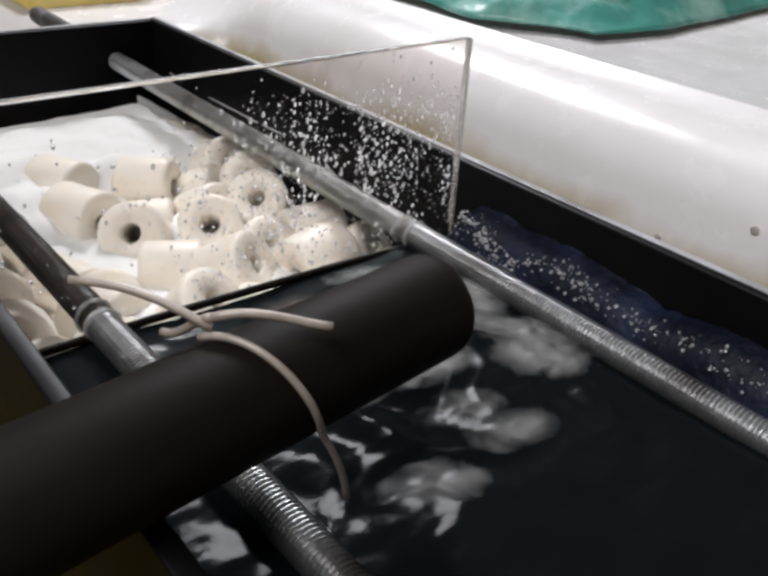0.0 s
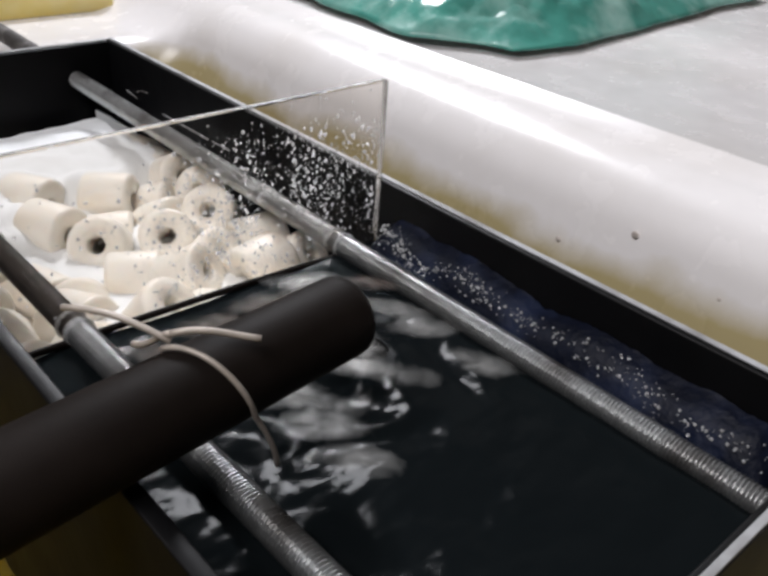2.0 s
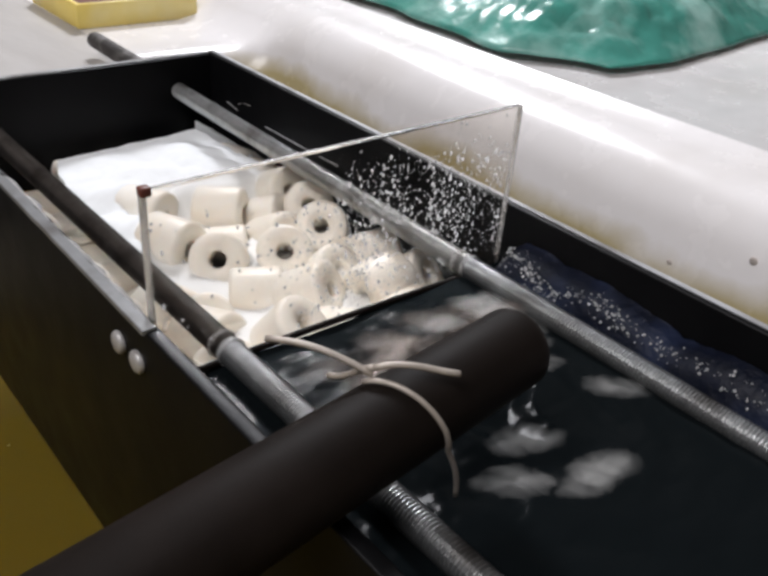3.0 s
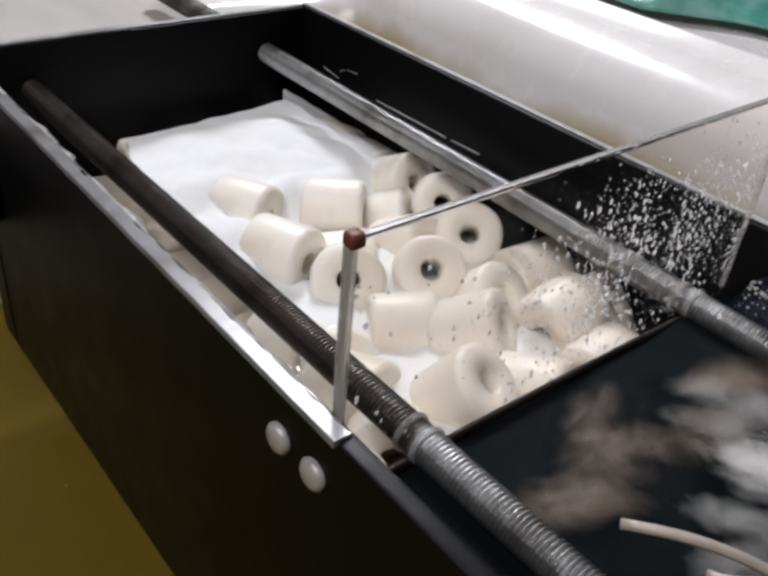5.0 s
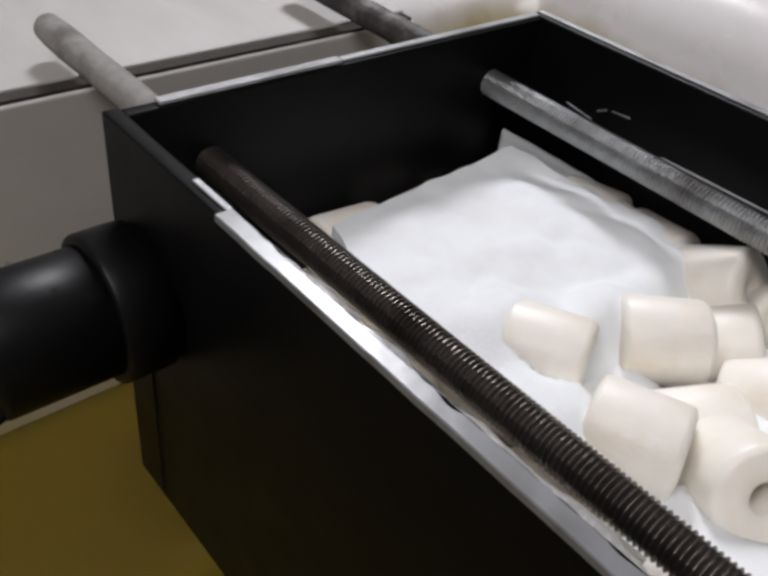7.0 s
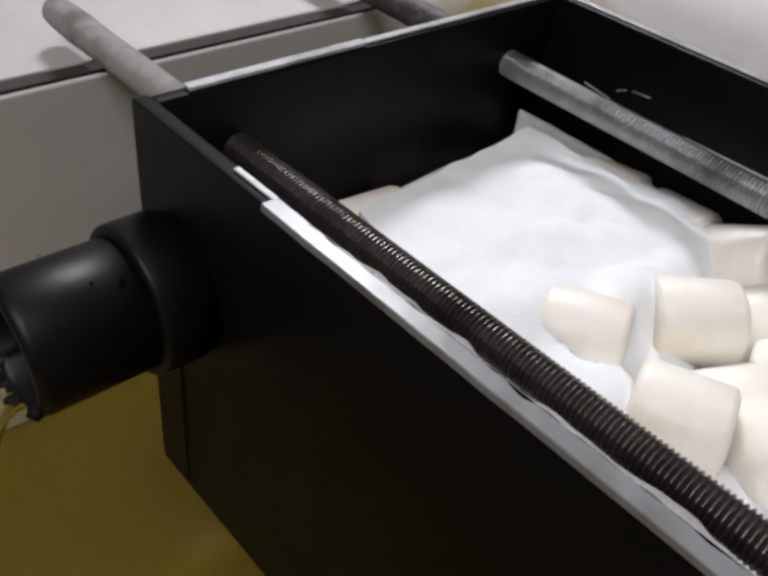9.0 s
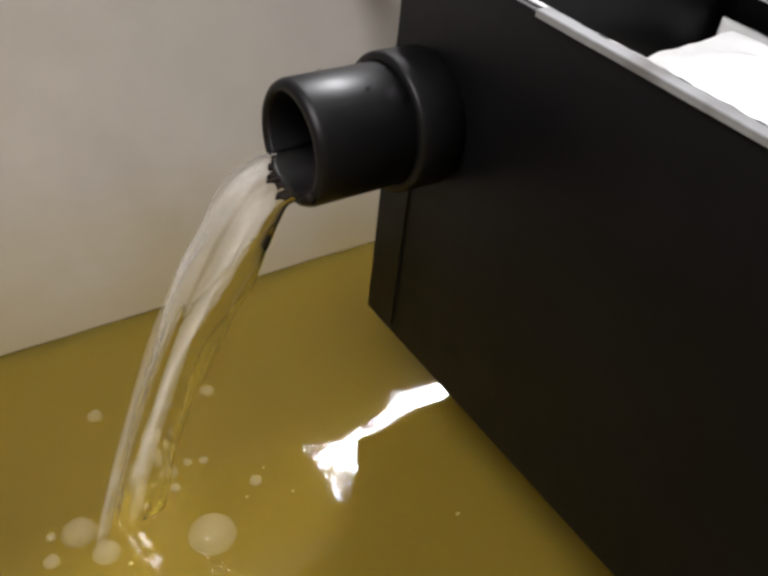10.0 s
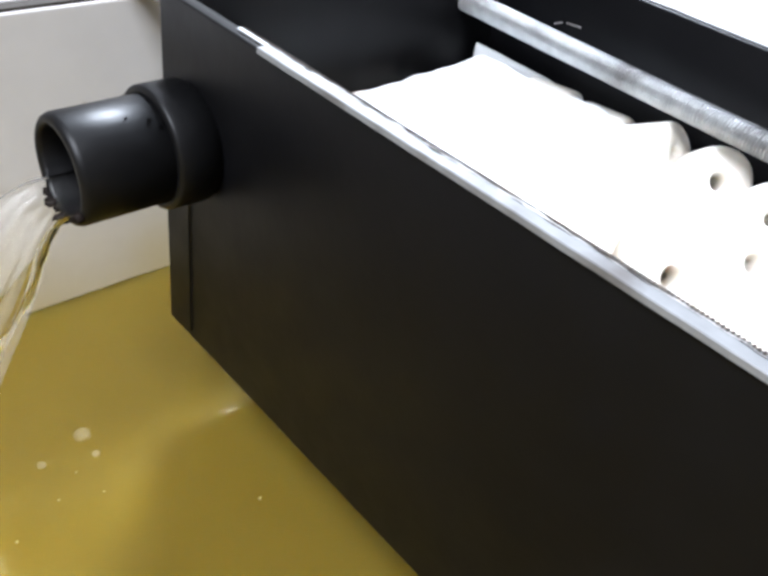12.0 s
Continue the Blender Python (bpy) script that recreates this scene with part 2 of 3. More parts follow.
def tube(bm, pts, radii, seg=10):
    """A bent tube along points."""
    pts = [Vector(p) for p in pts]
    if not hasattr(radii, "__len__"):
        radii = [radii] * len(pts)
    rows, side = [], Vector((0.3, 0.9, 0.2))
    for i, p in enumerate(pts):
        d = (pts[min(i + 1, len(pts) - 1)] - pts[max(i - 1, 0)]).normalized()
        u = (side - d * side.dot(d)).normalized()
        side = u
        v = d.cross(u)
        rows.append([bm.verts.new(p + radii[i] * (u * math.cos(2 * math.pi * k / seg) + v * math.sin(2 * math.pi * k / seg))) for k in range(seg)])
    for a, b in zip(rows, rows[1:]):
        for k in range(seg):
            bm.faces.new((a[k], a[(k + 1) % seg], b[(k + 1) % seg], b[k]))
    bm.faces.new(rows[0][::-1])
    bm.faces.new(rows[-1])
    return bm


def sheet(bm, nx, ny, f):
    """A grid of points f(u, v), u and v from 0 to 1."""
    g = [[bm.verts.new(f(i / nx, j / ny)) for j in range(ny + 1)] for i in range(nx + 1)]
    for i in range(nx):
        for j in range(ny):
            bm.faces.new((g[i][j], g[i + 1][j], g[i + 1][j + 1], g[i][j + 1]))
    return g


def n3(x, y, z=0.0):
    return noise.noise(Vector((x, y, z)))


Y_AXIS = Matrix.Rotation(radians(-90), 4, "X")     # turns z to y


def droplets(rows):
    """Many small rounded drops (x, y, z, rx, ry, rz) in one mesh."""
    src = bmesh.new()
    bmesh.ops.create_icosphere(src, subdivisions=1, radius=1)
    vs, fs = np.array([v.co[:] for v in src.verts]), [[v.index for v in f.verts] for f in src.faces]
    src.free()
    pts, faces = [], []
    for i, (x, y, z, a, b, c) in enumerate(rows):
        pts.extend((vs * (a, b, c) + (x, y, z)).tolist())
        faces.extend([[k + i * len(vs) for k in f] for f in fs])
    me = bpy.data.meshes.new("drops")
    me.from_pydata(pts, [], faces)
    for p in me.polygons:
        p.use_smooth = True
    return me


# ---- the unseen, added room and the basin ----
def make_room():
    lo, hi = (-1.5, -1.7, -0.48), (1.5, 1.5, 1.8)
    # Unseen room, added; kept dim so little light reflects in the water.
    for name, a, b in (("floor", (lo[0], lo[1], lo[2] - 0.1), (hi[0], hi[1], lo[2])),
                       ("ceiling", (lo[0], lo[1], hi[2]), (hi[0], hi[1], hi[2] + 0.1)),
                       ("wall_west", (lo[0] - 0.1, lo[1], lo[2]), (lo[0], hi[1], hi[2])),
                       ("wall_south", (lo[0], lo[1] - 0.1, lo[2]), (hi[0], lo[1], hi[2])),
                       ("wall_north", (lo[0], hi[1], lo[2]), (hi[0], hi[1] + 0.1, hi[2]))):
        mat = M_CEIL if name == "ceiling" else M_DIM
        tagged(part(name, block(bmesh.new(), a, b), mat, smooth=False), "plain dim room surface, unseen, added to close the place", name.split("_")[0], kind="structure")
    tagged(part("wall_east", block(bmesh.new(), (hi[0], lo[1], lo[2]), (hi[0] + 0.1, hi[1], hi[2])), M_DIM, smooth=False), "plain dull room wall, unseen, added to close the place", "wall", kind="structure")


def make_basin():
    # far side: a face that leans and rounds over into a ledge
    prof = [(0.188, -0.45), (0.190, -0.20), (0.193, -0.15), (0.197, -0.11), (0.203, -0.075), (0.210, -0.045), (0.218, -0.022), (0.226, -0.009),
            (0.236, SIDE_Z - 0.002), (0.250, SIDE_Z), (0.264, SIDE_Z + 0.0004), (0.2675, SIDE_Z + 0.0030), (0.2695, SIDE_Z + 0.0032), (0.272, SIDE_Z + 0.0006), (0.42, SIDE_Z + 0.002), (0.74, -0.002), (0.755, -0.03), (0.76, -0.45)]
    bm = bmesh.new()
    ys = [-1.0 + 1.5 * i / 150 for i in range(151)]
    rows = []
    for y in ys:
        w = min(1, max(0, (y - 0.052) / 0.02))      # past the tiled end the side fades into its ledge
        row = []
        for k, (x, z) in enumerate(prof):
            if k < 8:
                x, z = x + w * (0.130 + 0.0137 * k - x), z + w * (LEDGE_Z + 0.0004 + 0.0125 * max(0, (k - 5) / 2) ** 2 - z)
            row.append(bm.verts.new((x + 0.0015 * n3(y * 6, z * 8), y, z)))
        rows.append(row)
    for a, b in zip(rows, rows[1:]):
        for k in range(len(prof) - 1):
            bm.faces.new((a[k], b[k], b[k + 1], a[k + 1]))
    side = part("basin_side", bm, M_TUB)
    for x, y, z, r in ((0.2172, -0.262, -0.0215, 0.0016), (0.2150, -0.300, -0.0300, 0.0007), (0.2130, -0.232, -0.0350, 0.0012), (0.2105, -0.214, -0.0440, 0.0016)):
        bm = bmesh.new()
        q = bmesh.ops.create_icosphere(bm, subdivisions=2, radius=1)
        for v in q["verts"]:
            v.co = Vector((x + v.co.x * 0.0003, y + v.co.y * r * (1 + 0.4 * n3(v.co.z * 2, y * 99)), z + v.co.z * r))
        part("speck", bm, M_SPECK, side, "brown dirt speck")
    tagged(side, "glossy white basin side with a rounded ledge and yellow stain", "basin", kind="structure")
    # end: a tiled wall with a capping course
    bm = bmesh.new()
    block(bm, (-0.9, LEDGE_Y + 0.0012, -0.47), (0.149, 0.60, LEDGE_Z - 0.0009))
    end = part("basin_end", bm, M_GROUT, smooth=False)
    tagged(end, "grey tiled basin end with dark grout joints", "basin", kind="structure")
    for x0, x1 in ((-0.9, -0.298), (-0.296, 0.150)):
        part("tile", block(bmesh.new(), (x0, LEDGE_Y, -0.47), (x1, LEDGE_Y + 0.0024, LEDGE_Z - 0.0020), 0.0008), M_TILE, end, smooth=False)
        part("tile", block(bmesh.new(), (x0, LEDGE_Y + 0.0062, LEDGE_Z - 0.006), (x1, 0.60, LEDGE_Z), 0.0012), M_LEDGE, end, smooth=False)
    bm = bmesh.new()
    block(bm, (-0.75, -1.0, -0.47), (-0.70, LEDGE_Y, -0.03), 0.008)
    tagged(part("basin_near_side", bm, M_TUB), "white basin side", "basin", kind="structure")
    bm = bmesh.new()
    block(bm, (-0.70, -1.05, -0.47), (0.46, -1.0, -0.03), 0.008)
    tagged(part("basin_back", bm, M_TUB), "white basin end behind the trough", "basin", kind="structure")
    # basin water: one rippled sheet with rings round the place where the jet lands
    bm = bmesh.new()
    jx, jy = JET_FOOT

    def f(u, v):
        x, y = -0.70 + u * 0.92, -1.0 + v * (LEDGE_Y + 1.002)
        d = math.hypot(x - jx, y - jy)
        h = 0.0009 * math.exp(-d / 0.018) * math.sin(d * 380 + 2 * n3(x * 30, y * 30, 4)) + 0.0007 * n3(x * 21, y * 21) + 0.00025 * n3(x * 52, y * 52)
        return (x, y, POND_Z + h)
    sheet(bm, 180, 210, f)
    tagged(part("water", bm, M_POND), "murky yellow water in the basin", "water", kind="structure")


# ---- the trough ----
def ragged_strip(x0, x1, y0, y1):
    """A thin strip along y on the rim whose inner edge is chipped."""
    bm = bmesh.new()
    n, rows = 150, []
    for i in range(n + 1):
        y = y0 + (y1 - y0) * i / n
        inner = x1 + 0.0007 * n3(y * 90, 2.2) + 0.0004 * n3(y * 330, 5.1) - 0.0011 * max(0, n3(y * 140, 8.8) - 0.25) / 0.5
        outer = x0 + 0.00015 * n3(y * 120, 6.6)
        rows.append([bm.verts.new(p) for p in ((outer, y, -0.0007), (outer, y, 0.0006), (outer + 0.0002, y, 0.0008), (inner - 0.0002, y, 0.0008), (inner, y, 0.0006), (inner, y, 0.0001))])
    for a, b in zip(rows, rows[1:]):
        for k in range(5):
            bm.faces.new((a[k], b[k], b[k + 1], a[k + 1]))
    bm.faces.new(rows[0])
    bm.faces.new(rows[-1][::-1])
    return bm


def make_trough():
    tr = thing("filter_trough")
    tagged(tr, "long black plastic filter trough hung over yellow water", "filter box")
    z0 = -HB
    part("near_side", block(bmesh.new(), (0, -LB, z0), (T, 0, 0), 0.0006), M_BOX, tr)
    part("far_side", block(bmesh.new(), (W - T, -LB, z0), (W, 0, 0), 0.0006), M_BOX, tr)
    for nm, y0, y1 in (("far_end", -T, -0.0003), ("near_end", -LB + 0.0003, -LB + T)):
        part(nm, block(bmesh.new(), (T, y0, z0), (W - T, y1, -0.0004), 0.0005), M_BOX, tr)
    part("bottom", block(bmesh.new(), (T, -LB + T, z0), (W - T, -T, z0 + T)), M_BOX, tr, smooth=False)
    # outlet: collar with a nut, pipe with a bore
    oy, oz = OUT_Y, OUT_Z
    m = Matrix.Translation((0, oy, oz)) @ Matrix.Rotation(radians(-90), 4, "Y")
    col = part("outlet_collar", lathe(bmesh.new(), [(-0.0005, 0.0144), (-0.0005, 0.0164), (0.0018, 0.0164), (0.0020, 0.0174), (0.0122, 0.0173), (0.0129, 0.0169), (0.0132, 0.0158), (0.0132, 0.0144)],
                                            m, 32, closed=True), M_WETPIPE, tr, "black threaded outlet collar")
    rnd = random.Random(9)
    fittings = []
    for k in range(9):
        a = radians(200 + 130 * rnd.random())
        bm = bmesh.new()
        r = bmesh.ops.create_icosphere(bm, subdivisions=2, radius=1)
        sx, sy = 0.0012 + 0.0020 * rnd.random(), 0.0009 + 0.0010 * rnd.random()
        for v in r["verts"]:
            k2 = 1 + 0.6 * n3(v.co.x * 2 + k * 7, v.co.y * 2, v.co.z * 2)
            v.co = Vector((OUT_X - 0.0002 + v.co.x * sx * k2, oy + 0.0133 * math.cos(a) + v.co.y * sy * k2, oz + 0.0133 * math.sin(a) + v.co.z * sy * 0.8 * k2))
        fittings.append(part("algae_tuft", bm, M_PIPE, tr, "dark ragged algae on the pipe mouth"))
    for k in range(8):
        a, xx, r = radians(40 + 100 * rnd.random()), -0.012 - 0.024 * rnd.random(), 0.0003 + 0.0004 * rnd.random()
        bm = bmesh.new()
        bmesh.ops.create_icosphere(bm, subdivisions=2, radius=r, matrix=Matrix.Translation((xx, oy + 0.0150 * math.cos(a), oz + 0.0150 * math.sin(a))))
        fittings.append(part("drop", bm, M_CLEAR, tr, "clear water drop on the pipe"))
    pipe = part("outlet_pipe", lathe(bmesh.new(), [(0.0005, 0.0118), (0.0005, 0.0150), (0.0365, 0.0150), (0.0378, 0.0145), (0.0385, 0.0137), (0.0385, 0.0124), (0.037, 0.0118)],
                              m, 36, closed=True), M_WETPIPE, tr, "short black outlet pipe, wet")
    for ob in fittings:
        ob.parent = pipe
    for yy, zz in ((-0.1965, -0.0120), (-0.2075, -0.0118)):
        mm = Matrix.Translation((0, yy, zz)) @ Matrix.Rotation(radians(-90), 4, "Y")
        part("bolt", lathe(bmesh.new(), [(-0.001, 0.003), (0.0008, 0.0034), (0.0016, 0.0026), (0.0019, 0.0012)], mm, 14), M_BOLT, tr, "bright round bolt head")
    part("seam", tube(bmesh.new(), [(0.0001, -0.0135 + 0.0002 * n3(k, 4.4), z0 + 0.003 + (-z0 - 0.056) * k / 8) for k in range(9)], 0.0005, 8), M_BOX, tr, "thin upright seam near the box corner")
    # cut edges, paler than the faces
    part("rim", ragged_strip(-0.0007, 0.0030, -0.213, -0.0465), M_STRIP, tr, "scuffed pale strip along the near edge", smooth=False)
    part("rim", block(bmesh.new(), (0.0020, -0.0463, 0.0001), (T - 0.0006, -0.034, 0.0006), 0.0002), M_RIM, tr, "scuffed grey cut edge", smooth=False)
    part("rim", block(bmesh.new(), (W - T + 0.0016, -LB, 0.0001), (W - 0.0002, -0.001, 0.0006), 0.0002), M_RIM, tr, "scuffed grey cut edge", smooth=False)
    part("rim", block(bmesh.new(), (0.062, -T + 0.0012, -0.0003), (W - T, -0.0006, 0.0004), 0.0002), M_RIM, tr, "scuffed grey cut edge", smooth=False)
    part("rim", block(bmesh.new(), (0.012, -T + 0.0008, -0.0003), (0.0615, -0.0004, 0.0006), 0.0002), M_RIM, tr, "scuffed grey cut edge", smooth=False)
    part("rim", block(bmesh.new(), (T, -LB + 0.0006, -0.0003), (W - T, -LB + 0.0024, 0.0004), 0.0002), M_RIM, tr, "scuffed grey cut edge", smooth=False)
    for ya, yb, za, zb in ((-0.055, -0.095, -0.0222, -0.0218), (-0.098, -0.112, -0.0216, -0.0212), (-0.020, -0.030, -0.0205, -0.0218), (-0.036, -0.042, -0.0165, -0.0160), (-0.031, -0.034, -0.0185, -0.0170)):
        part("scratch", tube(bmesh.new(), [(W - T - 0.0001, ya + (yb - ya) * k / 5, za + (zb - za) * k / 5) for k in range(6)], 0.00035, 6), M_RIM, tr, "pale scratch on the inner side")
    # ragged sealant left inside the near rim
    bm = bmesh.new()

    def f(u, v):
        y = -0.060 - 0.150 * v
        w = max(0.0002, 0.0022 * (0.45 + 1.1 * n3(y * 75, 3.1) + 0.5 * n3(y * 240, 1.7)))
        return (T - 0.0014 + (w + 0.0006) * u, y, 0.0009 - 0.0016 * u * u + 0.0003 * n3(y * 300, u * 2))
    sheet(bm, 4, 200, f)
    part("sealant", bm, M_SEAL, tr, "ragged grey sealant along the rim")


def make_rod(x, label, y_far, mat, mat_far, lean_x, lean_z):
    y_near = -LB - 0.06
    rod = thing("threaded_rod", (x, 0, ROD_Z))
    tagged(rod, label, "rod", group="rods through the trough")
    rod.rotation_euler = (math.atan(lean_z), 0, -math.atan(lean_x))
    pitch = 0.0011
    for ya, yb, m in ((y_near, DIV_Y, M_STEEL), (DIV_Y, 0.012, mat)):
        prof = []
        for i in range(int((yb - ya) / pitch) + 1):
            prof += [(ya + i * pitch, ROD_R - 0.0006), (ya + i * pitch + 0.0004, ROD_R), (ya + i * pitch + 0.0006, ROD_R)]
        part("thread", lathe(bmesh.new(), prof, Y_AXIS, 20), m, rod, "steel thread", smooth=False)
    for yw in (DIV_Y - 0.0016, DIV_Y + 0.0040):
        part("washer", lathe(bmesh.new(), [(yw - 0.0012, ROD_R - 0.0004), (yw - 0.0012, 0.0044), (yw - 0.0004, 0.0047), (yw, 0.0045), (yw, ROD_R - 0.0004)], Y_AXIS, 20, closed=True), M_EDGE, rod, "clear plastic washer")
    s0 = 0.008
    prof = [(s0, ROD_R + 0.0006)]
    for i in range(14):
        prof.append((s0 + (y_far - 0.003 - s0) * (i + 0.5) / 14, ROD_R + 0.0006 + 0.00025 * n3(i * 1.7, x * 50)))
    prof += [(y_far - 0.002, ROD_R + 0.0003), (y_far - 0.0006, ROD_R - 0.001), (y_far, ROD_R - 0.0028)]
    part("coated_end", lathe(bmesh.new(), prof, Y_AXIS, 18), mat_far, rod, "dull coated rod end")


def make_divider():
    dv = thing("divider_panel", (0, DIV_Y, 0))
    tagged(dv, "clear acrylic divider panel spattered with water drops", "panel")
    x0, x1, zb = T + 0.0004, W - T - 0.0004, -HB + T
    ob = part("pane", block(bmesh.new(), (x0, -0.00115, zb), (x1, 0.00115, DIV_TOP), 0.0002), M_ACRYL, dv, smooth=False)
    ob.visible_shadow = False
    for nm, a, b in (("edge", (x0 - 0.0003, -0.00125, -0.02), (x0 + 0.0009, 0.00125, DIV_TOP + 0.0002)), ("edge", (x1 - 0.0007, -0.00125, -0.02), (x1 + 0.0003, 0.00125, DIV_TOP + 0.0002)),
                     ("edge", (x0 + 0.001, -0.0006, DIV_TOP + 0.0001), (x1 - 0.001, 0.0006, DIV_TOP + 0.0004))):
        part(nm, block(bmesh.new(), a, b, 0.0002), M_EDGE, dv, "frosted cut edge", smooth=False)
    bm = bmesh.new()
    block(bm, (x0 - 0.0005, -0.0014, DIV_TOP - 0.0016), (x0 + 0.0024, 0.0014, DIV_TOP + 0.0010), 0.0006)
    part("corner_stain", bm, M_BROWN, dv, "brown-stained corner")
    rnd = random.Random(7)
    rows = []
    while len(rows) < 2300:
        u, w = rnd.random(), rnd.random()
        x, z = x0 + u * (x1 - x0), -0.022 + w * (DIV_TOP + 0.022)
        dense = (0.10 + 0.9 * min(1, max(0, u - 0.28) / 0.2)) * max(0.05, 1 - ((z - 0.004) / 0.026) ** 2) * (0.35 + 0.65 * (n3(x * 60, z * 60, 6) > -0.15))
        if rnd.random() > dense:
            continue
        r = 0.00017 + 0.00045 * rnd.random() ** 4
        rows.append((x, -0.00115, z, r, r * 0.6, r * (1 + 0.9 * rnd.random() ** 2)))
    me = droplets(rows)
    me.materials.append(M_DROP)
    ob = new("spray", me)
    ob.parent = dv
    ob["label"] = "scattered clear water drops"
    tagged(ob, kind="stuff")
    ob.visible_shadow = False
    # added dark strip for the water's dark edge where it meets the pane
    bm = bmesh.new()

    def f(u, v):
        a = 2 * math.pi * v
        return (x0 + u * (x1 - x0), -0.0018 + 0.0009 * math.cos(a), -0.0205 - 0.0035 * u * u + 0.0012 * math.sin(a))
    sheet(bm, 40, 8, f)
    part("water_edge_strip", bm, M_PIPE, dv, "dark strip for the water's edge along the waterline")


# ---- filter media ----
def ring_mesh(seed):
    rnd = random.Random(seed)
    ro, ri, h = 0.0106 + 0.0008 * rnd.random(), 0.0030 + 0.0006 * rnd.random(), 0.0094 + 0.0013 * rnd.random()
    bm = bmesh.new()
    lathe(bm, [(-h, ri), (-h, ro * 0.84), (-h + 0.0008, ro * 0.97), (-h + 0.002, ro), (h - 0.002, ro), (h - 0.0008, ro * 0.97), (h, ro * 0.84), (h, ri + 0.0004), (h - 0.0007, ri)],
          Matrix(), 28, closed=True)
    ox = rnd.random() * 9
    for v in bm.verts:
        v.co *= 1 + 0.035 * n3(v.co.x * 90 + ox, v.co.y * 90, v.co.z * 90 + ox)
    return mesh_of("ceramic_ring", bm, M_CERAMIC)


def make_rings():
    meshes = [ring_mesh(i) for i in range(5)]
    rnd = random.Random(11)

    def ring(x, y, z, tilt, turn):
        ob = new("ceramic_ring", meshes[rnd.randrange(5)])
        ob.matrix_world = pose(x, y, z, tilt, rnd.uniform(-12, 12), turn)
        return tagged(ob, "cream ceramic filter ring with a round bore, wet", "filter ring", group="ceramic filter rings")
    for row in RINGS:
        ring(*row)
    # the layer under them
    for i in range(6):
        for j in range(9):
            x, y = 0.020 + i * 0.0200 + rnd.uniform(-0.003, 0.003), -0.020 - j * 0.0205 + rnd.uniform(-0.003, 0.003)
            ring(x, max(y, -0.192), -0.062 + rnd.uniform(-0.003, 0.003), rnd.choice((0, 25, 80, 90, 95)), rnd.uniform(0, 180))
    bm = bmesh.new()
    block(bm, (T + 0.0005, DIV_Y + 0.002, -HB + T), (W - T - 0.0005, -T - 0.0005, -0.066), 0.001)
    tagged(part("media_bed", bm, M_CERAMIC), "bed of wet cream ceramic media", "filter media", kind="stuff")


def make_floss():
    bm = bmesh.new()

    def top(u, v):
        far = -0.0205 + 0.006 * u + 0.0006 * n3(u * 9, 7.7)
        near = -0.194 + 0.006 * n3(u * 9, 5.1)
        y = far + (near - far) * v
        left = 0.0475 - 0.0085 * min(1, v * 5) + 0.0012 * n3(v * 16, 1.3)
        right = 0.1212 + 0.0030 * min(1, v * 3) + 0.0009 * n3(v * 18, 4.4)
        x = left + (right - left) * u
        rim = -0.108 + 0.029 * min(1, max(0, u - 0.14) / 0.16) + 0.004 * n3(u * 9, 3.3)
        calm = 0.25 + 0.75 * min(1, v * 6)
        z = -0.0372 + calm * (0.0024 * n3(x * 55, y * 55, 3) + 0.0011 * n3(x * 130, y * 130, 5))
        for bx, by, br, bz in LUMPS:
            z += bz * math.exp(-((x - bx) ** 2 + (y - by) ** 2) / (br * br))
        for hx, hy, hr in HOLES:
            d = math.hypot(x - hx, y - hy) / hr
            z -= 0.012 * max(0, 1 - d) ** 0.7
        q = min(1, max(0, rim - y) / 0.012)
        z -= 0.0070 * q * q * (3 - 2 * q)
        return Vector((x, y, z))
    nx, ny = 80, 150
    sheet(bm, nx, ny, top)
    for e in bm.edges:
        e.smooth = not e.is_boundary
    ob = part("filter_floss", bm, M_FLOSS)
    mod = ob.modifiers.new("thick", "SOLIDIFY")
    mod.thickness, mod.offset = 0.0032, -1
    tagged(ob, "white filter floss sheet, lumpy and torn, laid over ceramic rings", "filter floss")
    bm = bmesh.new()

    def flap(u, v):
        y = -0.007 - 0.062 * v
        return (0.1255 + 0.0035 * math.sin(v * 2.6) + 0.0006 * n3(v * 9, 2), y, -0.044 + (0.0115 - 0.004 * v) * u)
    sheet(bm, 5, 40, flap)
    ob = part("floss_strip", bm, M_FLOSS)
    mod = ob.modifiers.new("thick", "SOLIDIFY")
    mod.thickness = 0.0012
    tagged(ob, "narrow white floss strip standing on edge by the rod", "filter floss")
    bm = bmesh.new()
    sheet(bm, 40, 60, lambda u, v: (T + 0.0004 + u * (W - 2 * T - 0.0008), DIV_Y + 0.0015 + v * (0.2015), -0.0448 + 0.0005 * n3(u * 14, v * 20)))
    ob = part("media_water", bm, M_CLEAR)
    ob.visible_shadow = False
    tagged(ob, "clear shallow water standing among the rings", "water", kind="structure")


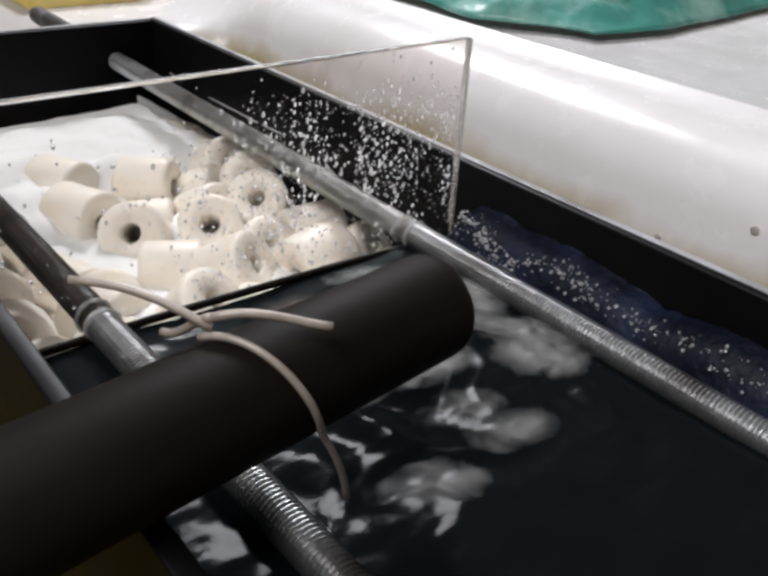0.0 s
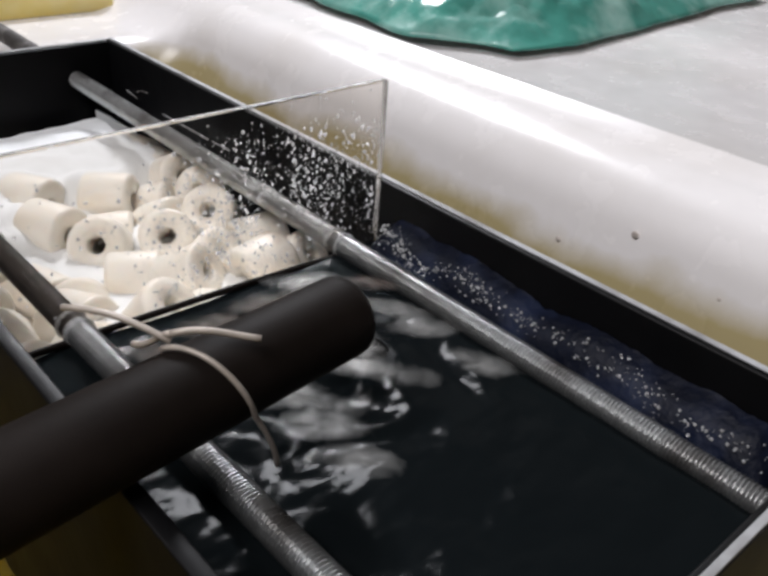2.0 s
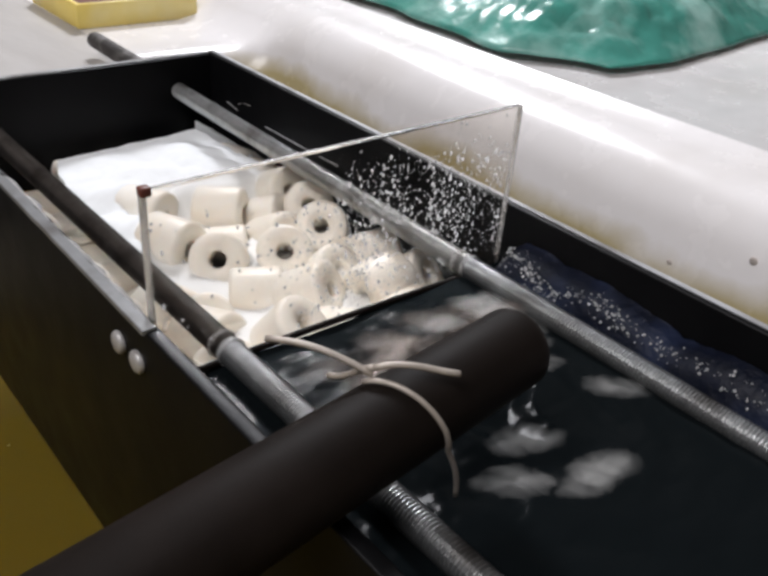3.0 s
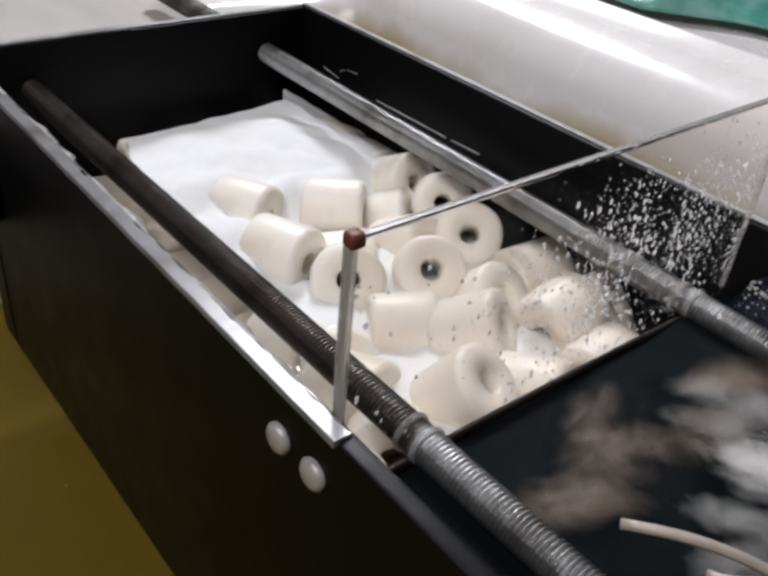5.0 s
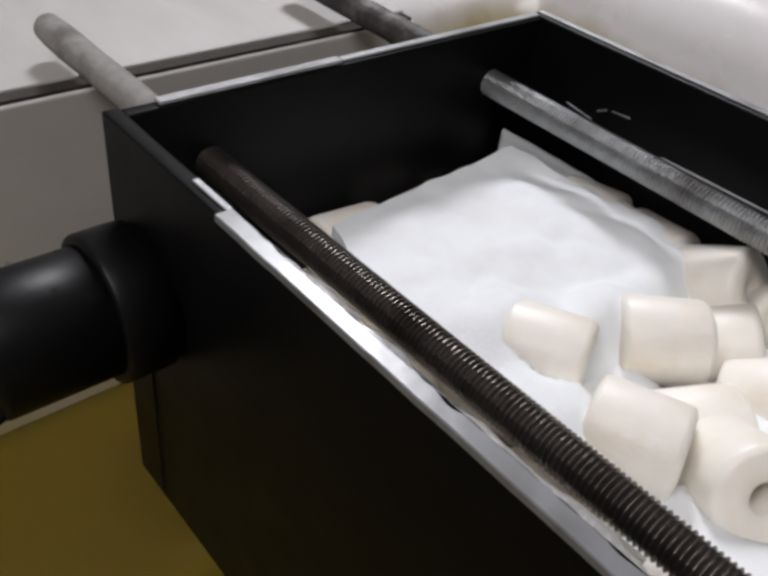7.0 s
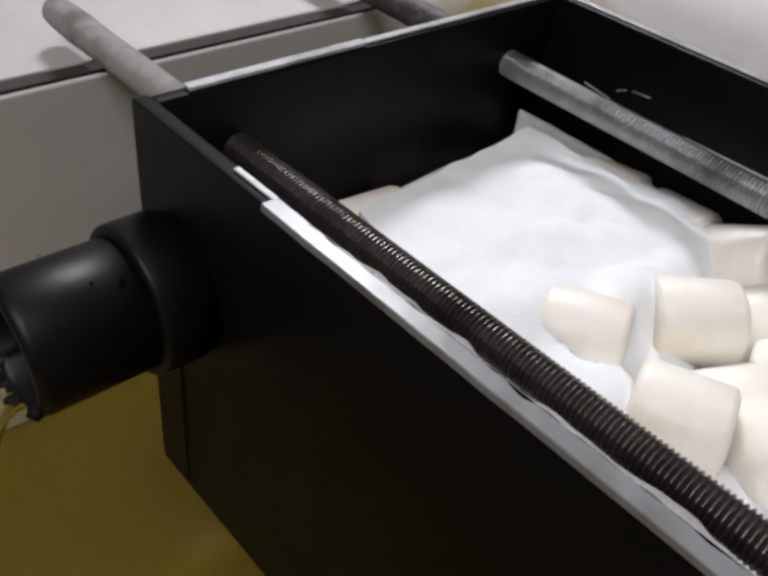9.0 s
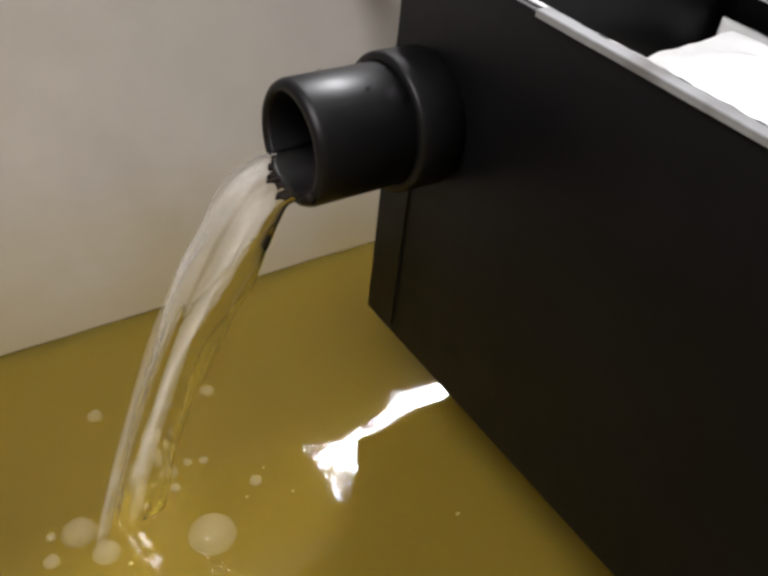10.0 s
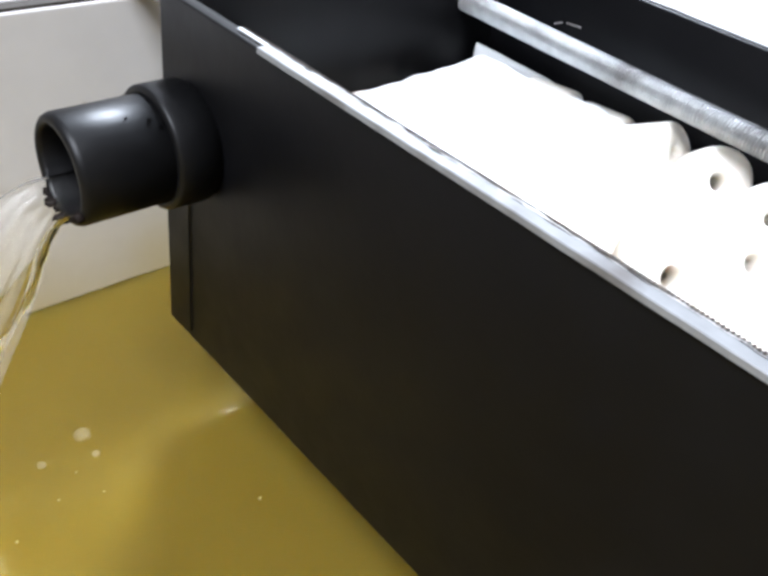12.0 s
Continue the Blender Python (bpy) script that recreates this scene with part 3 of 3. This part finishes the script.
# ---- feed chamber: dark water, sponge, pipe ----
def make_feed_water():
    bm = bmesh.new()
    y0, y1 = -LB + T + 0.0005, DIV_Y - 0.0015

    def f(u, v):
        x, y = T + 0.0005 + u * (W - 2 * T - 0.001), y0 + v * (y1 - y0)
        d = math.hypot(x - 0.075, y + 0.262)
        h = 0.0018 * math.exp(-d / 0.022) * math.cos(d * 300 + 3 * n3(x * 50, y * 50)) + 0.0009 * n3(x * 40, y * 40, 1) + 0.0004 * n3(x * 70, y * 130, 2) + 0.00014 * n3(x * 200, y * 380, 7)
        return (x, y, FEED_Z + h)
    sheet(bm, 130, 160, f)
    tagged(part("feed_water", bm, M_WATER), "dark churning water inside the trough", "water", kind="structure")


def make_sponge():
    bm = bmesh.new()
    y0, y1 = -LB + 0.012, DIV_Y - 0.006

    def f(u, v):
        y = y0 + v * (y1 - y0)
        e = min(1, (1 - v) / 0.05, v / 0.05) ** 0.5
        bulge = math.sin(math.pi * u)
        x = 0.1235 + 0.0122 * u - 0.002 * bulge * e
        z = -0.0265 + (0.0185 * u + 0.0035 * bulge) * (0.35 + 0.65 * e) * (0.86 + 0.25 * n3(y * 30, 2.2))
        k = 0.0010 * n3(x * 120, y * 120, z * 120) + 0.0004 * n3(x * 500, y * 500, z * 500)
        return (min(x + k, W - T - 0.0004), y, z + k)
    sheet(bm, 26, 150, f)
    sp = thing("filter_sponge")
    tagged(sp, "wet blue-black filter sponge along the trough side", "sponge")
    part("sponge_body", bm, M_SPONGE, sp)
    rnd = random.Random(3)
    rows = []
    for i in range(760):
        y = DIV_Y - 0.010 - 0.14 * rnd.random() ** 1.5
        a = min(0.92, max(0.1, 0.55 + 0.35 * n3(y * 40, 9) + rnd.gauss(0, 0.10)))
        if n3(y * 70, a * 5, 3) < -0.05 and rnd.random() < 0.85:
            continue
        r = 0.00016 + 0.00042 * rnd.random() ** 2.5
        rows.append((0.1230 + 0.0122 * a - 0.002 * math.sin(math.pi * a), y, -0.0262 + (0.0185 * a + 0.0035 * math.sin(math.pi * a)) * (0.86 + 0.25 * n3(y * 30, 2.2)), r, r, r))
    me = droplets(rows)
    me.materials.append(M_DROP)
    ob = new("froth", me)
    ob.parent = sp
    ob["label"] = "clear bubbles clinging to the sponge"
    tagged(ob, kind="stuff")


def make_feed_pipe():
    fp = thing("feed_pipe", PIPE_END)
    tagged(fp, "black plastic feed pipe lying across the trough rim", "pipe")
    d = (Vector(PIPE_END) - Vector(PIPE_FAR))
    m = d.to_track_quat("Z", "Y").to_matrix().to_4x4()
    r, n = PIPE_R, d.length
    part("pipe_wall", lathe(bmesh.new(), [(-n, r * 0.8), (-n, r), (-0.003, r), (-0.001, r * 0.985), (0, r * 0.93), (0, r * 0.82), (-0.002, r * 0.8)], m, 40, closed=True), M_PIPE, fp)
    # tie wire round pipe and rod, twisted on top
    ax = d.normalized()
    c = Vector((ROD_N - 0.0045, 0, 0))
    t0 = (c.x - PIPE_END[0]) / ax.x
    c = Vector(PIPE_END) + ax * t0
    tie = thing("tie_wire", c)
    tagged(tie, "grey tie wire twisted round the pipe and rod", "wire")
    v = Vector((0, 0, 1)) - ax * ax.z
    v.normalize()
    u = v.cross(ax)
    loop = []
    for k in range(25):
        deg = 60 + 145 * k / 24
        a = radians(deg)
        loop.append((r + 0.0008) * (u * math.cos(a) + v * math.sin(a)) + ax * (0.0065 * (deg - 90) / 90))
    foot = Vector((0.0345, -0.2895, ROD_Z + ROD_R + 0.0004)) - c
    last = loop[-1]
    loop += [last.lerp(foot, q / 8) + Vector((0.0006, -0.0006, 0)) * math.sin(math.pi * q / 8) for q in range(1, 9)]
    part("loop", tube(bmesh.new(), loop, 0.00062, 8), M_WIRE, tie)
    top = v * (r + 0.0012) + u * 0.004 - ax * 0.001
    for i, (dx, dz, ph) in enumerate(TIE_ENDS):
        pts = []
        for k in range(12):
            q = k / 11
            pts.append(top + Vector(dx) * q + v * (dz * q + 0.002 * math.sin(q * 3 + ph)))
        part("wire_end", tube(bmesh.new(), pts, 0.00068, 8), M_WIRE, tie)


# ---- the jet from the outlet ----
def jet_point(t, low):
    """A place on the falling water, t seconds after the pipe's lip: its upper stream, or the lower one, which hangs back at the lip."""
    if not low:
        return Vector((OUT_X - 0.002 - 0.375 * t, OUT_Y, OUT_Z - 0.0010 - 4.9 * t * t))
    lag = 0.005 * math.exp(-((t - 0.065) / 0.032) ** 2)
    return Vector((OUT_X + 0.005 - 0.345 * t + lag, OUT_Y, OUT_Z - 0.0125 - 0.10 * t - 4.3 * t * t))


def make_jet():
    jet = thing("water_jet", (OUT_X, OUT_Y, OUT_Z))
    tagged(jet, "clear water pouring from the outlet into the basin", "water jet")
    base, fall = Vector((OUT_X, OUT_Y, OUT_Z)), 0.1490

    def body(side0, side1, wide, depth, seed):
        """A closed fluted band between two places across the stream."""
        streak = side1 - side0 < 0.9

        def f(u, v):
            grow = min(1, v / 0.12) if streak else 1
            v = 0.10 + 0.90 * v if streak else v
            t = fall * v
            a, b = jet_point(t, False), jet_point(t, True)
            mid, half = (side0 + side1) / 2, (side1 - side0) / 2 * grow
            p, q = a.lerp(b, mid - half), a.lerp(b, mid + half)
            an = 2 * math.pi * u
            k = 1 + 0.30 * n3(v * 4 + seed, math.cos(an) * 1.6, math.sin(an) * 1.6 + seed) + 0.12 * n3(v * 11, math.cos(an) * 4 + seed, math.sin(an) * 4)
            w = (wide * (1 - v) + depth * v) * k * grow
            sway = 0.0012 * v * n3(v * 5, seed) + 0.009 * max(0, 1 - v / 0.09)
            return p.lerp(q, 0.5 + 0.5 * math.cos(an) * k) + Vector((sway, w * math.sin(an), 0)) - base
        bm = bmesh.new()
        sheet(bm, 40, 60, f)
        bmesh.ops.remove_doubles(bm, verts=bm.verts, dist=1e-6)
        return bm
    strands = [part("water_sheet", body(0.0, 1.0, 0.0055, 0.0036, 3.1), M_STREAM, jet, "clear sheet of falling water")]
    for i, (c, w, y) in enumerate(((0.04, 0.05, 0.0012), (0.24, 0.10, 0.0016), (0.52, 0.13, 0.0018), (0.74, 0.09, 0.0014), (0.95, 0.05, 0.0012))):
        strands.append(part("water_strand", body(c - w, c + w, y, y * 0.8, 7.7 * i + 1.3), M_STREAK, jet, "whitish streak of aerated water"))
    for ob in strands:
        ob.visible_shadow = False
    return jet, strands


def make_bubbles():
    rnd = random.Random(21)
    made = []
    for i in range(26):
        r = 0.0012 + 0.0060 * rnd.random() ** 2.6
        bm = bmesh.new()
        lathe(bm, [(-0.0004, r * 1.14), (0.0003, r * 1.02), (r * 0.30, r * 0.90), (r * 0.54, r * 0.55), (r * 0.62, r * 0.12)], Matrix(), 18)
        ob = part("water_bubble", bm, M_BUBBLE)
        ob.visible_shadow = False
        tagged(ob, "clear bubble floating on the yellow water", "bubble", group="bubbles round the jet")
        made.append((ob, rnd.uniform(0, 2 * math.pi), rnd.uniform(0.25, 0.7), rnd.uniform(0.0, 1.6)))
    return made


# Flat drifting patches: pale foam with painted sheen first, then tan froth.
def make_surface_patches():
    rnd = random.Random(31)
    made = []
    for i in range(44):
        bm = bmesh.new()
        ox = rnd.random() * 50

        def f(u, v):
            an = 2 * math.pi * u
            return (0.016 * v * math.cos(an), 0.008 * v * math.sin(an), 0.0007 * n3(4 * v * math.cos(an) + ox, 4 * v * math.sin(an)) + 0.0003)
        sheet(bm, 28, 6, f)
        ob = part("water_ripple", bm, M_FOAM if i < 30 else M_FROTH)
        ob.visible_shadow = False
        tagged(ob, "pale foam patch with painted sheen on the dark trough water" if i < 30 else "tan froth churning beside the clear divider", "ripple", group="ripples in the trough")
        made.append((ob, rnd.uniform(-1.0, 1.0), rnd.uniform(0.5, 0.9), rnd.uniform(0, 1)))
    return made


def make_debris():
    rnd = random.Random(41)
    for i in range(14):
        x, y = rnd.uniform(-0.16, -0.004), rnd.uniform(-0.20, 0.03)
        bm = bmesh.new()
        q = bmesh.ops.create_icosphere(bm, subdivisions=1, radius=1)
        r = 0.0003 + 0.0004 * rnd.random() ** 2
        for v in q["verts"]:
            v.co = Vector((x + v.co.x * r * (1 + rnd.random()), y + v.co.y * r, POND_Z + 0.0004 + v.co.z * r * 0.5))
        tagged(part("floating_speck", bm, M_FLECK), "pale yellow fleck floating on the basin water", "debris", group="flecks on the basin water")


# ---- on the ledges ----
def make_net():
    bm = bmesh.new()

    def f(u, v):
        # a slumped bag: low front edges, heaped behind
        x = 0.274 + 0.34 * v + 0.008 * n3(u * 6, v * 4) + 0.010 * u
        y = -0.140 + 0.30 * u + 0.030 * v * (1 - u) + 0.006 * n3(u * 3, v * 6, 8)
        round_off = max(0, 1 - u * 4.5) * max(0, 1 - v * 4.5)
        x, y = x + 0.030 * round_off, y + 0.016 * round_off
        rim = min(1, v * 7) * min(1, u * 6)
        hgt = 0.045 * math.sin(min(1, v * 3) * math.pi / 2) * math.sin(min(1, u * 3) * math.pi / 2)
        z = SIDE_Z + 0.0045 + hgt + (0.010 * n3(u * 9, v * 12, 4) + 0.005 * abs(n3(u * 22, v * 26, 2)) + 0.003 * n3(u * 40, v * 44, 1)) * rim
        return (x, y, max(z, SIDE_Z + 0.0035))
    sheet(bm, 110, 110, f)
    ob = part("plastic_net_bag", bm, M_GREEN)
    mod = ob.modifiers.new("thick", "SOLIDIFY")
    mod.thickness = 0.0012
    tagged(ob, "crumpled green plastic bag lying on the white ledge", "plastic bag")


def make_tray():
    tray = thing("yellow_tray", (0, 0, 0))
    tagged(tray, "shallow yellow plastic tray on the tiled ledge", "tray")
    z0, z1 = LEDGE_Z + 0.0005, LEDGE_Z + 0.016
    x0, x1, y0, y1 = 0.130, 0.214, 0.152, 0.232
    for a, b in (((x0, y0, z0), (x1, y0 + 0.004, z1)), ((x0, y1 - 0.004, z0), (x1, y1, z1)), ((x0, y0 + 0.004, z0), (x0 + 0.004, y1 - 0.004, z1)), ((x1 - 0.004, y0 + 0.004, z0), (x1, y1 - 0.004, z1))):
        part("side", block(bmesh.new(), a, b, 0.001), M_YELLOW, tray)
    part("base", block(bmesh.new(), (x0 + 0.004, y0 + 0.004, z0), (x1 - 0.004, y1 - 0.004, z0 + 0.003)), M_BROWN, tray, "dark stained base", smooth=False)


OUT_X, OUT_Y, OUT_Z = -0.0385, -0.0158, -0.0375
JET_FOOT = (-0.0885, -0.0160)
PIPE_END, PIPE_FAR, PIPE_R = (0.0625, -0.2775, 0.0096), (-0.25, -0.312, 0.0115), 0.0098
TIE_ENDS = [((-0.013, 0.018, 0), 0.003, 0), ((0.014, -0.010, 0), 0.002, 1), ((-0.003, 0.010, 0), -0.003, 2)]
# x, y, z, tilt, turn
RINGS = [(0.0920, -0.1370, -0.0405, 50, -42), (0.0690, -0.1270, -0.0405, 60, -35), (0.1150, -0.1310, -0.0385, 50, -40), (0.1245, -0.1080, -0.0400, 55, -40), (0.0990, -0.1190, -0.0440, 60, 12),
         (0.1215, -0.0885, -0.0400, 62, 5), (0.0890, -0.0930, -0.0390, 86, 46), (0.1065, -0.1010, -0.0450, 66, 35), (0.0580, -0.1085, -0.0385, 88, 22), (0.0610, -0.0810, -0.0380, 88, 28), (0.0820, -0.1680, -0.0395, 58, 40),
         (0.0610, -0.1860, -0.0395, 36, 40), (0.1070, -0.1780, -0.0385, 82, 100), (0.0790, -0.1120, -0.0470, 84, 60), (0.0700, -0.1520, -0.0440, 88, 60), (0.0420, -0.1650, -0.0450, 80, 20),
         (0.0420, -0.1360, -0.0500, 88, 15), (0.1000, -0.1560, -0.0445, 40, 10), (0.1220, -0.1540, -0.0430, 85, 80), (0.1240, -0.1760, -0.0440, 50, 30), (0.0800, -0.1920, -0.0440, 75, 20),
         (0.0360, -0.1880, -0.0430, 60, -40), (0.1040, -0.1970, -0.0430, 85, 90), (0.0590, -0.0155, -0.0480, 90, 84), (0.0850, -0.0155, -0.0510, 90, 96), (0.0500, -0.1500, -0.0500, 60, -30),
         (0.1255, -0.0440, -0.0455, 88, 8), (0.1255, -0.0665, -0.0450, 84, -6),
         (0.0145, -0.0500, -0.0410, 88, 5), (0.0145, -0.0730, -0.0400, 70, 12), (0.0145, -0.0970, -0.0400, 84, -6), (0.0145, -0.1210, -0.0405, 60, 10), (0.0145, -0.1460, -0.0395, 85, 14), (0.0145, -0.1720, -0.0400, 75, -10), (0.0145, -0.1940, -0.0405, 40, 10)]
# where the floss sinks between rings: x, y, radius
HOLES = [(0.0630, -0.0870, 0.013), (0.0900, -0.0970, 0.013), (0.0580, -0.1080, 0.013), (0.0690, -0.1300, 0.014), (0.1000, -0.1160, 0.013), (0.1215, -0.0910, 0.012), (0.0790, -0.1120, 0.012)]
# where it is draped over rings: x, y, radius, height
LUMPS = [(0.0640, -0.0330, 0.0085, 0.0016), (0.0860, -0.0300, 0.0085, 0.0014), (0.0700, -0.0560, 0.0080, 0.0020), (0.0960, -0.0500, 0.0085, 0.0018), (0.1130, -0.0470, 0.0080, 0.0017), (0.0480, -0.0620, 0.0080, 0.0018), (0.0555, -0.0715, 0.0100, 0.0055), (0.0830, -0.0840, 0.0085, 0.0070), (0.0520, -0.0980, 0.0070, 0.0040), (0.0830, -0.0560, 0.0100, 0.0022), (0.1080, -0.0640, 0.0110, 0.0028), (0.0580, -0.0480, 0.0100, 0.0018), (0.1030, -0.0340, 0.0110, 0.0016)]

make_room()
make_basin()
make_trough()
make_rod(ROD_N, "dark steel threaded rod with a grey coated end", 0.087, M_DARKSTEEL, M_DUSTY, -0.0135, 0.008)
make_rod(ROD_F, "zinc-plated threaded rod with a dark rough end", 0.098, M_STEEL, M_RUST, -0.008, 0.0145)
make_divider()
make_floss()
make_rings()
make_feed_water()
make_sponge()
make_feed_pipe()
jet, strands = make_jet()
bubbles = make_bubbles()
ripples = make_surface_patches()
make_debris()
make_net()
make_tray()


# ---- what moves ----
def motions():
    rnd = random.Random(5)
    steps = [i * 0.25 for i in range(49)]
    for s, ob in enumerate(strands):
        walk(ob, [(t, pose(0.0008 * math.sin(t * 9 + s), 0.0006 * math.sin(t * 13 + 2 * s), 0, 1.2 * math.sin(t * 11 + s), 1.6 * math.sin(t * 8 + 2 * s), 3 * math.sin(t * 5 + s))) for t in steps])
    for ob, ang, life, ph in bubbles:
        rows = []
        for t in steps:
            q = 0.5 + 0.5 * math.sin(t * life * 1.7 + ph * 4)
            d = 0.012 + 0.040 * q
            a = ang + 0.25 * math.sin(t * 0.9 + ph)
            rows.append((t, pose(JET_FOOT[0] + d * math.cos(a), JET_FOOT[1] + d * math.sin(a), POND_Z + 0.0012, 0, 0, 20 * math.sin(t + ph))))
        walk(ob, rows)
    for ob, ang, life, ph in ripples[30:]:
        rows = []
        for t in steps:
            x = 0.072 + 0.040 * ang + 0.008 * math.sin(t * life * 2.2 + ph * 6)
            y = -0.2235 - 0.016 * ph + 0.004 * math.sin(t * life * 2.9 + ph * 9)
            rows.append((t, pose(x, y, FEED_Z + 0.0022 + 0.0004 * ph, 4 * math.sin(t * 5 + ph), 4 * math.sin(t * 6 + ph), -10 + 30 * math.sin(t * 1.7 + ph * 3))))
        walk(ob, rows)
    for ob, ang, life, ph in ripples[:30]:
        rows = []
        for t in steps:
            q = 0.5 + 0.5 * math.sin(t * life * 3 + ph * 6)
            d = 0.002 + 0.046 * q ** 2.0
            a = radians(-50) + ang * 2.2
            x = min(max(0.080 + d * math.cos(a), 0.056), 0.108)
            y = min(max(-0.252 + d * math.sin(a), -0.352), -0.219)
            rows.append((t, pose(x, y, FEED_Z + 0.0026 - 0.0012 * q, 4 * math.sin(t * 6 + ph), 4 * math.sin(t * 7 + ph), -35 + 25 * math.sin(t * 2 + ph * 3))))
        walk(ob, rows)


motions()
